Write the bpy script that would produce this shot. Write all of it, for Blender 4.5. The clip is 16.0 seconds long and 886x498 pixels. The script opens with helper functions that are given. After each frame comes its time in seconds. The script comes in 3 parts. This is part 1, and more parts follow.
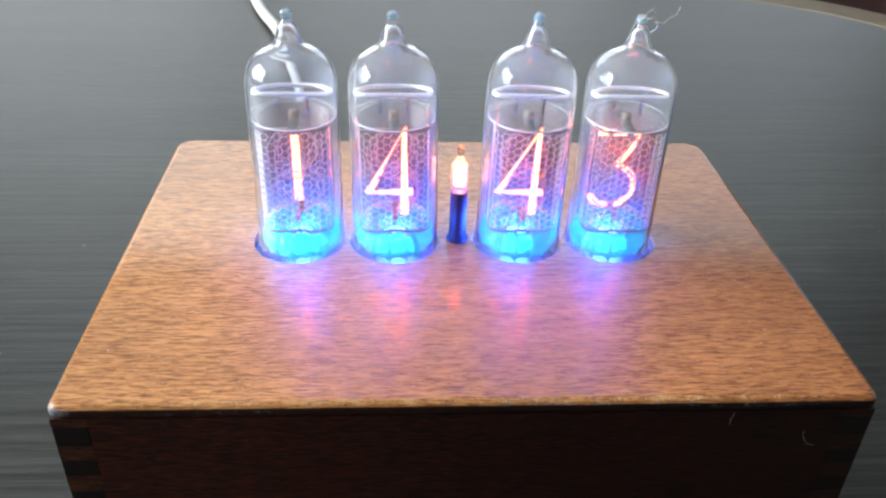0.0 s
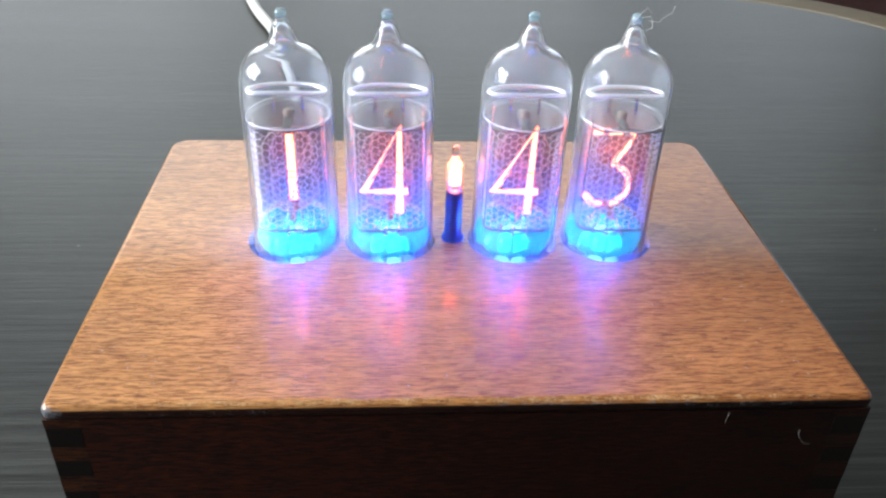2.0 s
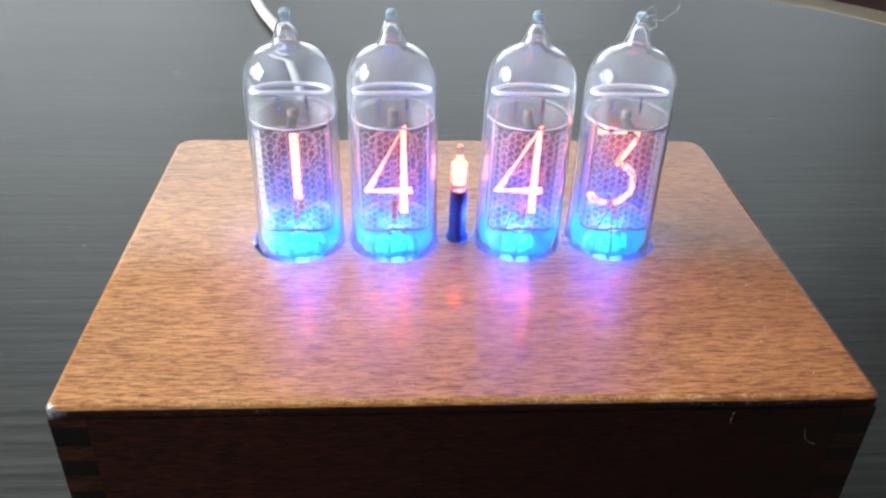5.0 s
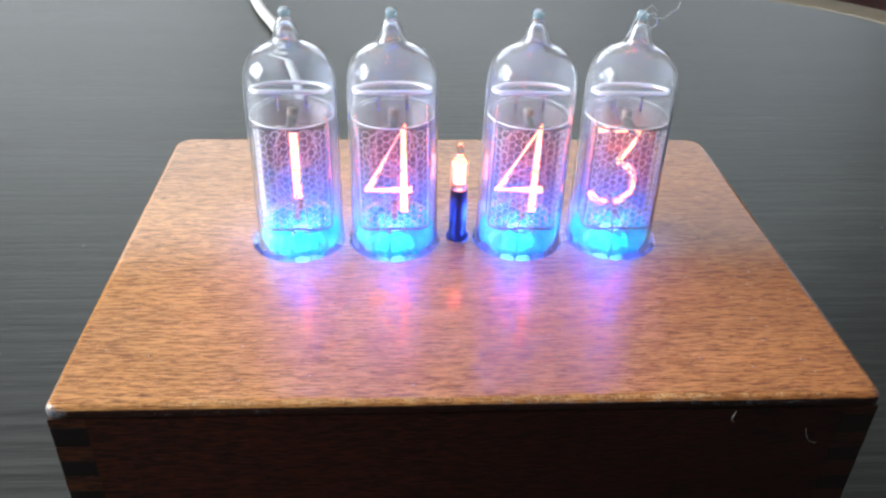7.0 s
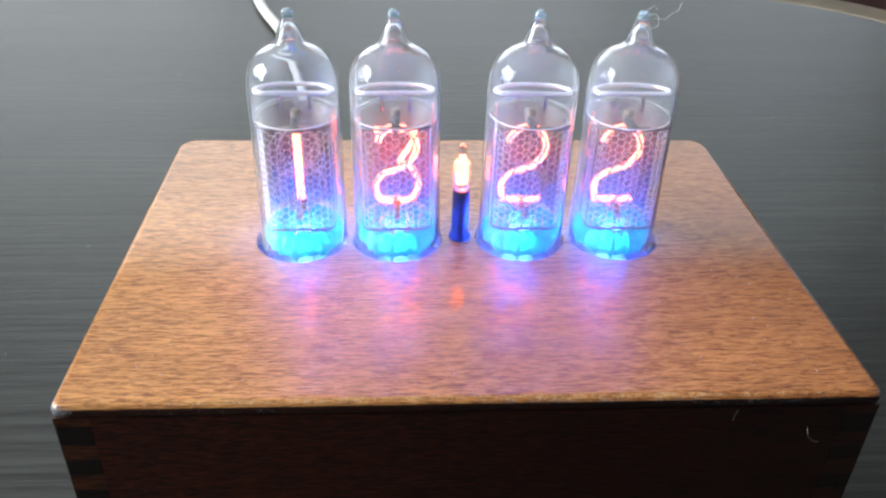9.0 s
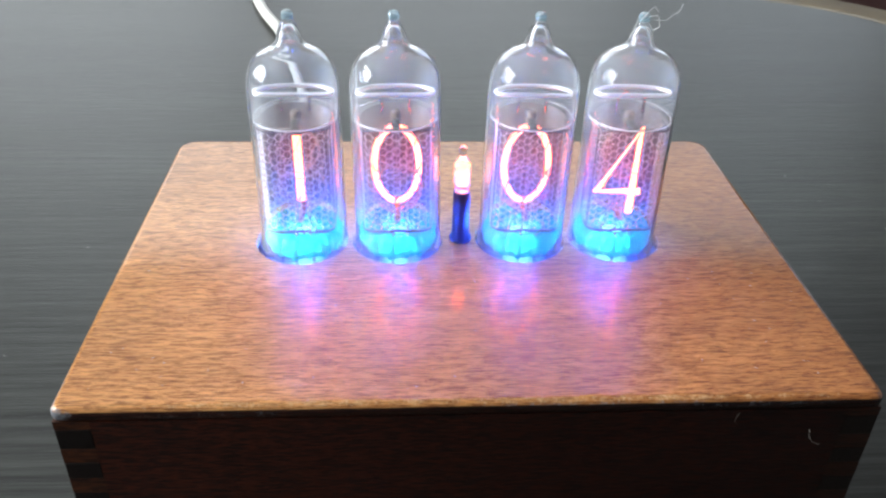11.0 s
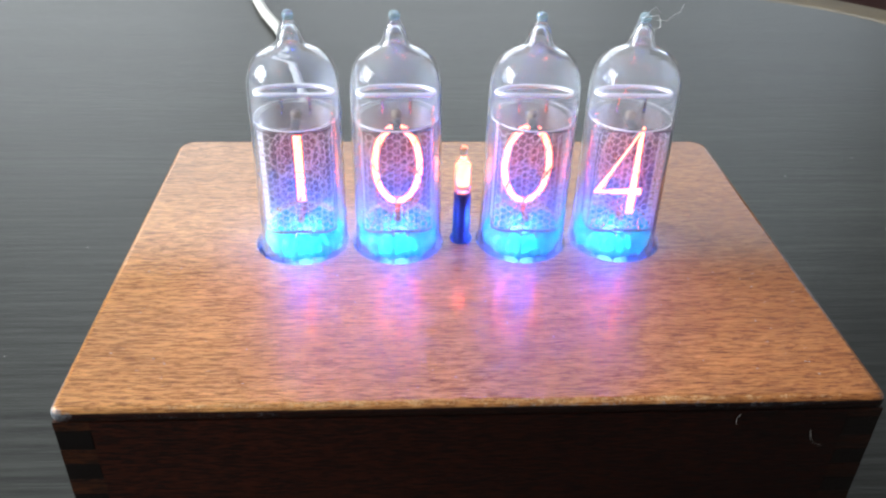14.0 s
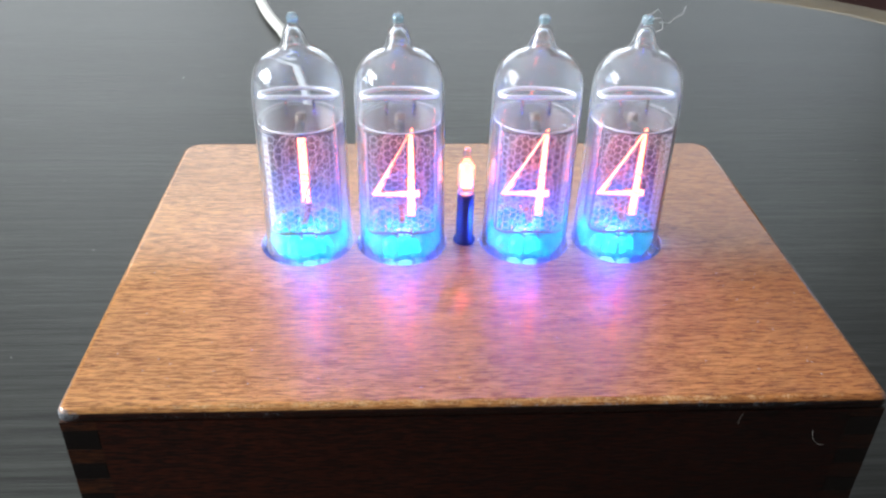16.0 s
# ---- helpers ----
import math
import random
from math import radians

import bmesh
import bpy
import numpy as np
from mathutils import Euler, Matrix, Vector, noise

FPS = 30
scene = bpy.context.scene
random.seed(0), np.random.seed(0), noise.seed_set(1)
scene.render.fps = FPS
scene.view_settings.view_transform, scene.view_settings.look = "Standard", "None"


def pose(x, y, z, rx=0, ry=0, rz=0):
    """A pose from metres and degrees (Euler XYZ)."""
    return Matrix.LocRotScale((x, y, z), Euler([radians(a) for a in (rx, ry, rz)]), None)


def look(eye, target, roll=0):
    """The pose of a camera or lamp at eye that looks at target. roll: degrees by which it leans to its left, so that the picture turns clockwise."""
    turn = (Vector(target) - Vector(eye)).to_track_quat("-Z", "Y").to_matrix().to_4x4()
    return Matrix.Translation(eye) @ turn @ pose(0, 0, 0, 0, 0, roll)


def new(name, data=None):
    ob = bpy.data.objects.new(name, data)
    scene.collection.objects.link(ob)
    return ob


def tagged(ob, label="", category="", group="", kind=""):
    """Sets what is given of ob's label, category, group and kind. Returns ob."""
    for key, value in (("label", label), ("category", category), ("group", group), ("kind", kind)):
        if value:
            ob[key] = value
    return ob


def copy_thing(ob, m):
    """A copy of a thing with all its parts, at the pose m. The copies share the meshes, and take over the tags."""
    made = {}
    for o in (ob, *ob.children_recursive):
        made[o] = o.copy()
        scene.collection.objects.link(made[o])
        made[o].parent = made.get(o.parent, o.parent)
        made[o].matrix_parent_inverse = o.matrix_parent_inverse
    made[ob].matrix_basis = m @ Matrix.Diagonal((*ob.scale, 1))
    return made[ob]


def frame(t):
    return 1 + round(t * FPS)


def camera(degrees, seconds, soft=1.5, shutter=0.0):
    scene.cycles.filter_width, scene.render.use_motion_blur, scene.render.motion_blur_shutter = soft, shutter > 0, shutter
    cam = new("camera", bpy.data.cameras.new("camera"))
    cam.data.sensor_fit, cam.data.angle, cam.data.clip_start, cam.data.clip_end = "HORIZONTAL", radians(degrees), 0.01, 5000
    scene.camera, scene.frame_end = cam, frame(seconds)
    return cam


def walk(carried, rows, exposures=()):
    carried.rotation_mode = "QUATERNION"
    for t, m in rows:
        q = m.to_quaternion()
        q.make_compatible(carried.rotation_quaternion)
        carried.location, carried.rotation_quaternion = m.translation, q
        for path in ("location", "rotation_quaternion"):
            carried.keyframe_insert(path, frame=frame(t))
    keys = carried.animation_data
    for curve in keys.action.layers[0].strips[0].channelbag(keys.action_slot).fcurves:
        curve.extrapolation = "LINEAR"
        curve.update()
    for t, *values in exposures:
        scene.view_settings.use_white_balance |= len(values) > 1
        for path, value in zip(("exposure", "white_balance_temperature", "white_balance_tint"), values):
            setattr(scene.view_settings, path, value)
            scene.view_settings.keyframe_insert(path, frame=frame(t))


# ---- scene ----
cam = camera(56.1, 16.0, 2.4)
PATH = [
    (0, (-0.01280, -0.09750, 0.13599), (-0.00102, 0.07085, 0.02866), 2.054),
    (0.5, (-0.01269, -0.09783, 0.13620), (-0.00082, 0.07058, 0.02898), 2.069),
    (1, (-0.01271, -0.09718, 0.13590), (-0.00046, 0.07115, 0.02858), 2.135),
    (1.5, (-0.01245, -0.09731, 0.13588), (-0.00044, 0.07109, 0.02865), 2.042),
    (2, (-0.01254, -0.09726, 0.13572), (0.00008, 0.07105, 0.02841), 2.143),
    (2.5, (-0.01250, -0.09743, 0.13570), (-0.00058, 0.07101, 0.02854), 2.019),
    (3, (-0.01275, -0.09728, 0.13573), (-0.00093, 0.07108, 0.02843), 2.016),
    (3.5, (-0.01232, -0.09716, 0.13578), (-0.00075, 0.07111, 0.02829), 1.927),
    (4, (-0.01236, -0.09737, 0.13579), (-0.00071, 0.07097, 0.02843), 1.906),
    (6.5, (-0.01233, -0.09687, 0.13543), (-0.00152, 0.07129, 0.02770), 1.685),
    (7, (-0.01250, -0.09693, 0.13541), (-0.00099, 0.07131, 0.02786), 1.774),
    (7.5, (-0.01252, -0.09697, 0.13547), (-0.00090, 0.07121, 0.02785), 1.793),
    (8, (-0.01238, -0.09745, 0.13569), (-0.00102, 0.07071, 0.02802), 1.764),
    (8.5, (-0.01222, -0.09756, 0.13562), (-0.00115, 0.07071, 0.02809), 1.657),
    (9, (-0.01230, -0.09762, 0.13567), (-0.00170, 0.07076, 0.02827), 1.536),
    (11.5, (-0.01242, -0.09706, 0.13576), (-0.00175, 0.07135, 0.02840), 1.521),
    (12, (-0.01233, -0.09709, 0.13566), (-0.00201, 0.07142, 0.02844), 1.472),
    (12.5, (-0.01248, -0.09668, 0.13548), (-0.00254, 0.07153, 0.02776), 1.308),
    (13, (-0.01246, -0.09648, 0.13533), (-0.00180, 0.07175, 0.02769), 1.459),
    (13.5, (-0.01254, -0.09681, 0.13544), (-0.00184, 0.07155, 0.02801), 1.508),
    (14, (-0.01263, -0.09684, 0.13570), (-0.00184, 0.07154, 0.02831), 1.547),
    (14.5, (-0.01225, -0.09702, 0.13544), (-0.00140, 0.07158, 0.02840), 1.497),
    (15, (-0.01223, -0.09711, 0.13573), (-0.00155, 0.07144, 0.02860), 1.495),
    (15.5, (-0.01241, -0.09710, 0.13578), (-0.00214, 0.07144, 0.02859), 1.409),
    (16, (-0.01261, -0.09775, 0.13602), (-0.00277, 0.07098, 0.02909), 1.310),
]
walk(cam, [(t, look(eye, target, roll)) for t, eye, target, roll in PATH])

# ---- light ----
scene.view_settings.exposure = 0.0
world = bpy.data.worlds.new("sky")
scene.world = world
world.use_nodes = True
wt = world.node_tree
sky = wt.nodes.new("ShaderNodeTexSky")
sky.sky_type, sky.sun_disc, sky.sun_elevation, sky.sun_rotation = "NISHITA", False, radians(40), radians(200)
wt.nodes["Background"].inputs["Strength"].default_value = 0.1
wt.links.new(sky.outputs[0], wt.nodes["Background"].inputs["Color"])


def window_light(name, x, y, z, w, h, way, power):
    data = bpy.data.lights.new(name, "AREA")
    data.shape, data.size, data.size_y, data.energy, data.color = "RECTANGLE", w, h, power, (0.95, 1.0, 1.0)
    new(name, data).matrix_world = look((x, y, z), (x + way[0], y + way[1], z))


WIN_Y = 3.5
X0, X1 = -2.8, 2.6
window_light("window_daylight", -1.545, WIN_Y + 0.05, 1.45, 1.75, 1.7, (0, -1), 25)
window_light("window_daylight", 0.205, WIN_Y + 0.05, 1.45, 1.45, 1.7, (0, -1), 17)
window_light("window_daylight", 1.69, WIN_Y + 0.05, 1.45, 1.22, 1.7, (0, -1), 9.5)
window_light("window_daylight", X0 - 0.05, 0.15, 1.25, 1.9, 1.7, (1, 0), 192)
window_light("window_daylight", X1 + 0.05, 0.15, 1.25, 1.9, 1.7, (-1, 0), 4)

# ---- materials ----


def material(name, color=(0.5, 0.5, 0.5), rough=0.5, metal=0.0, **extra):
    m = bpy.data.materials.new(name)
    m.use_nodes = True
    b = m.node_tree.nodes["Principled BSDF"]
    b.inputs["Base Color"].default_value = (*color, 1)
    b.inputs["Roughness"].default_value = rough
    b.inputs["Metallic"].default_value = metal
    for key, value in extra.items():
        b.inputs[key.replace("_", " ")].default_value = value
    return m


def noise_node(m, scale, detail=4, rough=0.55, size=1.0, dist=0.0):
    """A noise over the object's own metres, squeezed by scale along each axis."""
    n = m.node_tree.nodes
    co, mp, no = n.new("ShaderNodeTexCoord"), n.new("ShaderNodeMapping"), n.new("ShaderNodeTexNoise")
    mp.inputs["Scale"].default_value = scale
    no.inputs["Scale"].default_value, no.inputs["Detail"].default_value = size, detail
    no.inputs["Roughness"].default_value, no.inputs["Distortion"].default_value = rough, dist
    m.node_tree.links.new(co.outputs["Object"], mp.inputs[0])
    m.node_tree.links.new(mp.outputs[0], no.inputs["Vector"])
    return no.outputs["Fac"]


def ramp(m, fac, stops):
    r = m.node_tree.nodes.new("ShaderNodeValToRGB")
    while len(r.color_ramp.elements) < len(stops):
        r.color_ramp.elements.new(0.5)
    for e, (p, c) in zip(r.color_ramp.elements, stops):
        e.position, e.color = p, (*c, 1)
    m.node_tree.links.new(fac, r.inputs[0])
    return r.outputs[0]


def mix(m, a, b, fac, blend="MIX"):
    x = m.node_tree.nodes.new("ShaderNodeMix")
    x.data_type, x.blend_type = "RGBA", blend
    for socket, v in ((x.inputs[0], fac), (x.inputs[6], a), (x.inputs[7], b)):
        if isinstance(v, (int, float)):
            socket.default_value = v
        elif isinstance(v, tuple):
            socket.default_value = (*v, 1)
        else:
            m.node_tree.links.new(v, socket)
    return x.outputs[2]


def plug(m, name, out):
    m.node_tree.links.new(out, m.node_tree.nodes["Principled BSDF"].inputs[name])


def relief(m, height, strength, distance):
    b = m.node_tree.nodes.new("ShaderNodeBump")
    b.inputs["Strength"].default_value, b.inputs["Distance"].default_value = strength, distance
    m.node_tree.links.new(height, b.inputs["Height"])
    plug(m, "Normal", b.outputs[0])


def grey(lo, hi):
    return ((0.0, (lo, lo, lo)), (1.0, (hi, hi, hi)))


def wood(name, light, mid, dark, pore, rough=0.5, coat=0.3, swap=False, spec=0.25):
    m = material(name, mid, rough, Coat_Weight=coat, Coat_Roughness=0.06, Specular_IOR_Level=spec)
    k = (lambda x, y, z: (y, x, z)) if swap else (lambda x, y, z: (x, y, z))
    figure = noise_node(m, k(18, 60, 60), 3, 0.5, 1.0, 0.6)
    grain = noise_node(m, k(320, 3300, 3300), 5, 0.75, 1.0, 0.3)
    pores = noise_node(m, k(330, 4300, 4300), 3, 0.6)
    blot = noise_node(m, k(22, 42, 42), 4, 0.6)
    base = mix(m, ramp(m, figure, ((0.3, mid), (0.68, light))), ramp(m, grain, ((0.38, dark), (0.46, mid), (0.57, light))), 1.0)
    base = mix(m, base, ramp(m, blot, ((0.36, (0.5, 0.42, 0.4)), (0.56, (1, 1, 1)))), 0.32, "MULTIPLY")
    stain = noise_node(m, k(11, 19, 19), 2, 0.5, 1.0, 0.8)
    base = mix(m, base, ramp(m, stain, ((0.4, (1.08, 1.08, 1.08)), (0.62, (0.66, 0.58, 0.54)))), 0.4, "MULTIPLY")
    hole = ramp(m, pores, ((0.5, (0, 0, 0)), (0.63, (0.7, 0.7, 0.7))))
    plug(m, "Base Color", mix(m, base, pore, hole))
    plug(m, "Roughness", ramp(m, grain, ((0.0, (rough - 0.08,) * 3), (1.0, (rough + 0.12,) * 3))))
    relief(m, mix(m, grain, pores, 0.5), 0.4, 0.0003)
    film = m.node_tree.nodes.new("ShaderNodeBump")
    film.inputs["Strength"].default_value, film.inputs["Distance"].default_value = 0.02, 0.0003
    m.node_tree.links.new(grain, film.inputs["Height"])
    plug(m, "Coat Normal", film.outputs[0])
    return m


def light_falloff_tint(m, x0, x1, tint):
    """Light falling off towards one end, put into the board's colour with its redder stain, with a ragged transition.
    """
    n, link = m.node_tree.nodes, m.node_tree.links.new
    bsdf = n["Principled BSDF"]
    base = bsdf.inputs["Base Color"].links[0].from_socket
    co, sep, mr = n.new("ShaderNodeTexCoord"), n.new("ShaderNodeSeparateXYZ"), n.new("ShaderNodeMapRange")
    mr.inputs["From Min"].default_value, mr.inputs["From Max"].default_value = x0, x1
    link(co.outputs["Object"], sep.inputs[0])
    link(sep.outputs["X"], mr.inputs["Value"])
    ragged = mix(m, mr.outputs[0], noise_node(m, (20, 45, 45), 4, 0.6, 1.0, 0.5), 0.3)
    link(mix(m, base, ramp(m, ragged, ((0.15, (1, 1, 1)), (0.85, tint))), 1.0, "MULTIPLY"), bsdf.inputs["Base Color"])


def ragged_spots(m, spots, low=(0.10, 0.11, 0.13), high=(0.36, 0.40, 0.47)):
    """Ragged spots of wear, stain and painted highlight: each spot is (centre, reach along x, y, z, amount), broken up
    by a fine noise.
    """
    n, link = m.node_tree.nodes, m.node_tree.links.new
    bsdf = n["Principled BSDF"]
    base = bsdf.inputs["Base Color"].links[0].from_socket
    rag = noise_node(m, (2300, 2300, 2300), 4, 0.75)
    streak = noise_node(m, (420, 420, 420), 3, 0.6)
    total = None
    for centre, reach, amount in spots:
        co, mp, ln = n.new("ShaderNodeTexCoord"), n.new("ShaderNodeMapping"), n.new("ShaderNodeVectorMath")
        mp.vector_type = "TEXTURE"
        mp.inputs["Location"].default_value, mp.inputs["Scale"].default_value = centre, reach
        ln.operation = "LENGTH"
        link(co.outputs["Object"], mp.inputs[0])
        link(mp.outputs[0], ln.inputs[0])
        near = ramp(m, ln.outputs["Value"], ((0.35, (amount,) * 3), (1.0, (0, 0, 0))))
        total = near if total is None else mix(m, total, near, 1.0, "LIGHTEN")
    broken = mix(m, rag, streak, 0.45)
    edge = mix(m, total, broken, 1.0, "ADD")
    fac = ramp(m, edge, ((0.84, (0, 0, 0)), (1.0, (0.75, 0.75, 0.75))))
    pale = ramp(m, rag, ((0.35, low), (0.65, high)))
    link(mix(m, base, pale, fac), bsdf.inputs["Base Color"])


WOOD_TOP = wood("stained_wood", (0.84, 0.41, 0.14), (0.60, 0.26, 0.082), (0.26, 0.085, 0.03), (0.14, 0.045, 0.02), 0.45, 0.85, False, 0.12)
# The right end's weaker window sheen and redder stain, both in the colour.
light_falloff_tint(WOOD_TOP, -0.045, 0.07, (0.62, 0.5, 0.46))
# Shade on the lid's unlit edge, painted in as a darker wood.
LID_EDGE_SHADE = wood("shaded_lid_edge_wood", (0.075, 0.022, 0.013), (0.034, 0.011, 0.008), (0.01, 0.005, 0.005), (0.006, 0.004, 0.004), 0.42, 0.3)
# Dark stain, with the shade of the unlit walls put into the tones.
SHADED_SIDE_TONES = (0.105, 0.022, 0.009), (0.032, 0.009, 0.006), (0.008, 0.004, 0.004), (0.005, 0.003, 0.003)
WOOD_SIDE = wood("stained_shaded_wood", *SHADED_SIDE_TONES, 0.5, 0.08)
WOOD_SIDE_Y = wood("stained_shaded_wood_side", *SHADED_SIDE_TONES, 0.5, 0.08, True)
# The front's wood again, lighter: window light on the corners is in the colour.
FINGER_LIGHT = wood("lit_joint_wood", (0.13, 0.038, 0.013), (0.055, 0.017, 0.008), (0.014, 0.006, 0.005), (0.012, 0.006, 0.005), 0.45, 0.2)
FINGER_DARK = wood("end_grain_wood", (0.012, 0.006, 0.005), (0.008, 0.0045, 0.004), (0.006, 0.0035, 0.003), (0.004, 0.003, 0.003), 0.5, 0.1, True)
# Painted falloff: the front grows dimmer away from the left-hand light.
for dark_wood in (WOOD_SIDE, LID_EDGE_SHADE, FINGER_LIGHT):
    light_falloff_tint(dark_wood, -0.07, 0.05, (0.3, 0.28, 0.36))
# Wear at the corners; the pale right edge is a painted window glint.
WEAR_AND_GLINT = (((-0.0667, 0.0, 0.0437), (0.0060, 0.0035, 0.0024), 0.52), ((-0.0667, 0.004, 0.0446), (0.0014, 0.014, 0.0016), 0.46), ((0.0666, 0.036, 0.0446), (0.0018, 0.038, 0.0018), 0.66),
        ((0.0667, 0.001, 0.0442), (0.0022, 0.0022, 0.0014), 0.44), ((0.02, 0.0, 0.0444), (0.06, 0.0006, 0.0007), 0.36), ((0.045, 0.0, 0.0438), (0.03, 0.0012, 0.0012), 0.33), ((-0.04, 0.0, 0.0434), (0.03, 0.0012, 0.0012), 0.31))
STAINS = (((0.0085, 0.0205, 0.045), (0.012, 0.006, 0.004), 0.40), ((0.0205, 0.0145, 0.045), (0.012, 0.004, 0.004), 0.34), ((0.060, 0.058, 0.045), (0.012, 0.022, 0.004), 0.36))
ragged_spots(WOOD_TOP, STAINS, (0.16, 0.042, 0.02), (0.34, 0.11, 0.045))
# Highlight along the rounded front edge, painted as a pale tan band.
EDGE_HIGHLIGHT = (((0.0, 0.0006, 0.0449), (0.13, 0.0012, 0.0012), 0.38),)
ragged_spots(WOOD_TOP, EDGE_HIGHLIGHT, (0.62, 0.36, 0.16), (0.85, 0.58, 0.33))
ragged_spots(WOOD_TOP, WEAR_AND_GLINT)
ragged_spots(LID_EDGE_SHADE, WEAR_AND_GLINT)


def table_laminate():
    m = material("dark_wood_laminate", (0.05, 0.045, 0.04), 0.4, Specular_IOR_Level=0.45)
    streak = noise_node(m, (9, 420, 60), 5, 0.65, 1.0, 0.25)
    fine = noise_node(m, (60, 2200, 60), 3, 0.6)
    broad = noise_node(m, (5, 40, 20), 3)
    c = mix(m, ramp(m, streak, ((0.40, (0.005, 0.0055, 0.005)), (0.62, (0.056, 0.062, 0.056)))), ramp(m, fine, ((0.38, (0.011, 0.012, 0.011)), (0.62, (0.038, 0.042, 0.038)))), 0.4)
    c = mix(m, c, ramp(m, broad, ((0.3, (0.75, 0.73, 0.72)), (0.7, (1.1, 1.1, 1.1)))), 1.0, "MULTIPLY")
    plug(m, "Base Color", c)
    plug(m, "Roughness", ramp(m, streak, ((0.2, (0.28,) * 3), (0.8, (0.46,) * 3))))
    relief(m, mix(m, streak, fine, 0.5), 0.55, 0.0003)
    return m


TABLE = table_laminate()
EDGE = wood("light_edge_wood", (0.24, 0.18, 0.09), (0.19, 0.14, 0.07), (0.14, 0.1, 0.05), (0.11, 0.08, 0.04))


def speckled(name, a, b, scale, rough, bump=0.0):
    m = material(name, a, rough)
    f = noise_node(m, (scale, scale, scale), 5, 0.65)
    plug(m, "Base Color", ramp(m, f, ((0.3, a), (0.7, b))))
    if bump:
        relief(m, f, 0.4, bump)
    return m


WALL = speckled("wall_paint", (0.24, 0.225, 0.21), (0.28, 0.265, 0.25), 9, 0.8)
CEILING = speckled("ceiling_paint", (0.52, 0.52, 0.51), (0.58, 0.58, 0.57), 7, 0.85)
CARPET = speckled("dark_red_carpet", (0.035, 0.010, 0.010), (0.075, 0.022, 0.02), 130, 0.95, 0.004)
FRAME_WHITE = speckled("white_window_paint", (0.74, 0.74, 0.72), (0.8, 0.8, 0.79), 20, 0.4)

# Slight diffuse haze in the glass stands in for bloom round the lights.
GLASS = material("hazed_clear_glass", (0.9, 0.94, 1.0), 0.0, Transmission_Weight=0.945, IOR=1.48)
# The stem's cyan is LED light put into the tint of clear glass.
FROST = material("led_cyan_glass", (0.008, 1.0, 0.8), 0.16, Transmission_Weight=0.62, IOR=1.42)
# Blue light piped up to the tip, put into the bead's tint.
TIP = material("led_tinted_tip_glass", (0.66, 0.9, 1.0), 0.03, Transmission_Weight=0.8, IOR=1.45)
MICA = material("mica", (0.86, 0.82, 0.80), 0.03, Transmission_Weight=0.95, IOR=1.1)
# Pale colour for the light that the mica disc's edge catches.
MICA_EDGE = material("mica_edge_glint", (0.8, 0.78, 0.8), 0.3)
GRID = material("bright_nickel_mesh", (0.74, 0.70, 0.73), 0.4, 0.3)
SHIELD = material("dull_nickel", (0.17, 0.15, 0.17), 0.42, 0.4)
plug(SHIELD, "Roughness", ramp(SHIELD, noise_node(SHIELD, (900, 900, 900), 3), grey(0.3, 0.55)))
CATHODE = material("dark_cathode_wire", (0.45, 0.40, 0.40), 0.4, 0.7)
PIN = material("pin_metal", (0.75, 0.75, 0.76), 0.25, 1.0)
CERAMIC = speckled("ceramic", (0.27, 0.21, 0.18), (0.36, 0.29, 0.25), 500, 0.6)
DARK_CERAMIC = speckled("dark_ceramic", (0.03, 0.025, 0.025), (0.06, 0.05, 0.05), 500, 0.6)
GETTER = material("getter_ring_metal", (0.86, 0.86, 0.88), 0.4, 0.7)
BLACK = speckled("black_plastic", (0.012, 0.012, 0.014), (0.02, 0.02, 0.024), 300, 0.45)
BOARD = speckled("light_seal_board", (0.12, 0.12, 0.15), (0.16, 0.16, 0.19), 300, 0.5)
SLEEVE = speckled("blue_black_sleeve", (0.012, 0.009, 0.034), (0.016, 0.013, 0.048), 400, 0.45)
CABLE = speckled("white_cable_rubber", (0.68, 0.67, 0.64), (0.76, 0.75, 0.72), 120, 0.4)
DUST = speckled("dust", (0.35, 0.34, 0.33), (0.6, 0.6, 0.6), 900, 0.9)
LINT = speckled("pale_lint", (0.7, 0.7, 0.7), (0.85, 0.85, 0.85), 900, 0.8)


def glow(name, color, strength):
    m = material(name, (0.0, 0.0, 0.0), 0.5)
    m.node_tree.nodes["Principled BSDF"].inputs["Emission Color"].default_value = (*color, 1)
    m.node_tree.nodes["Principled BSDF"].inputs["Emission Strength"].default_value = strength
    return m


NEON = glow("orange_neon_glow", (1.0, 0.12, 0.055), 20.0)
LAMP_NEON = glow("amber_neon_glow", (1.0, 0.14, 0.06), 15.0)
LED = glow("blue_led", (0.028, 0.108, 1.0), 1400.0)

# ---- mesh helpers ----


def mesh_of(bm, name, mat, smooth=True):
    me = bpy.data.meshes.new(name)
    bmesh.ops.recalc_face_normals(bm, faces=bm.faces)
    bm.to_mesh(me)
    bm.free()
    for p in me.polygons:
        p.use_smooth = smooth
    me.materials.append(mat)
    return me


def part(name, bm, mat, parent=None, label="", smooth=True):
    ob = new(name, mesh_of(bm, name, mat, smooth))
    ob.parent = parent
    return tagged(ob, label)


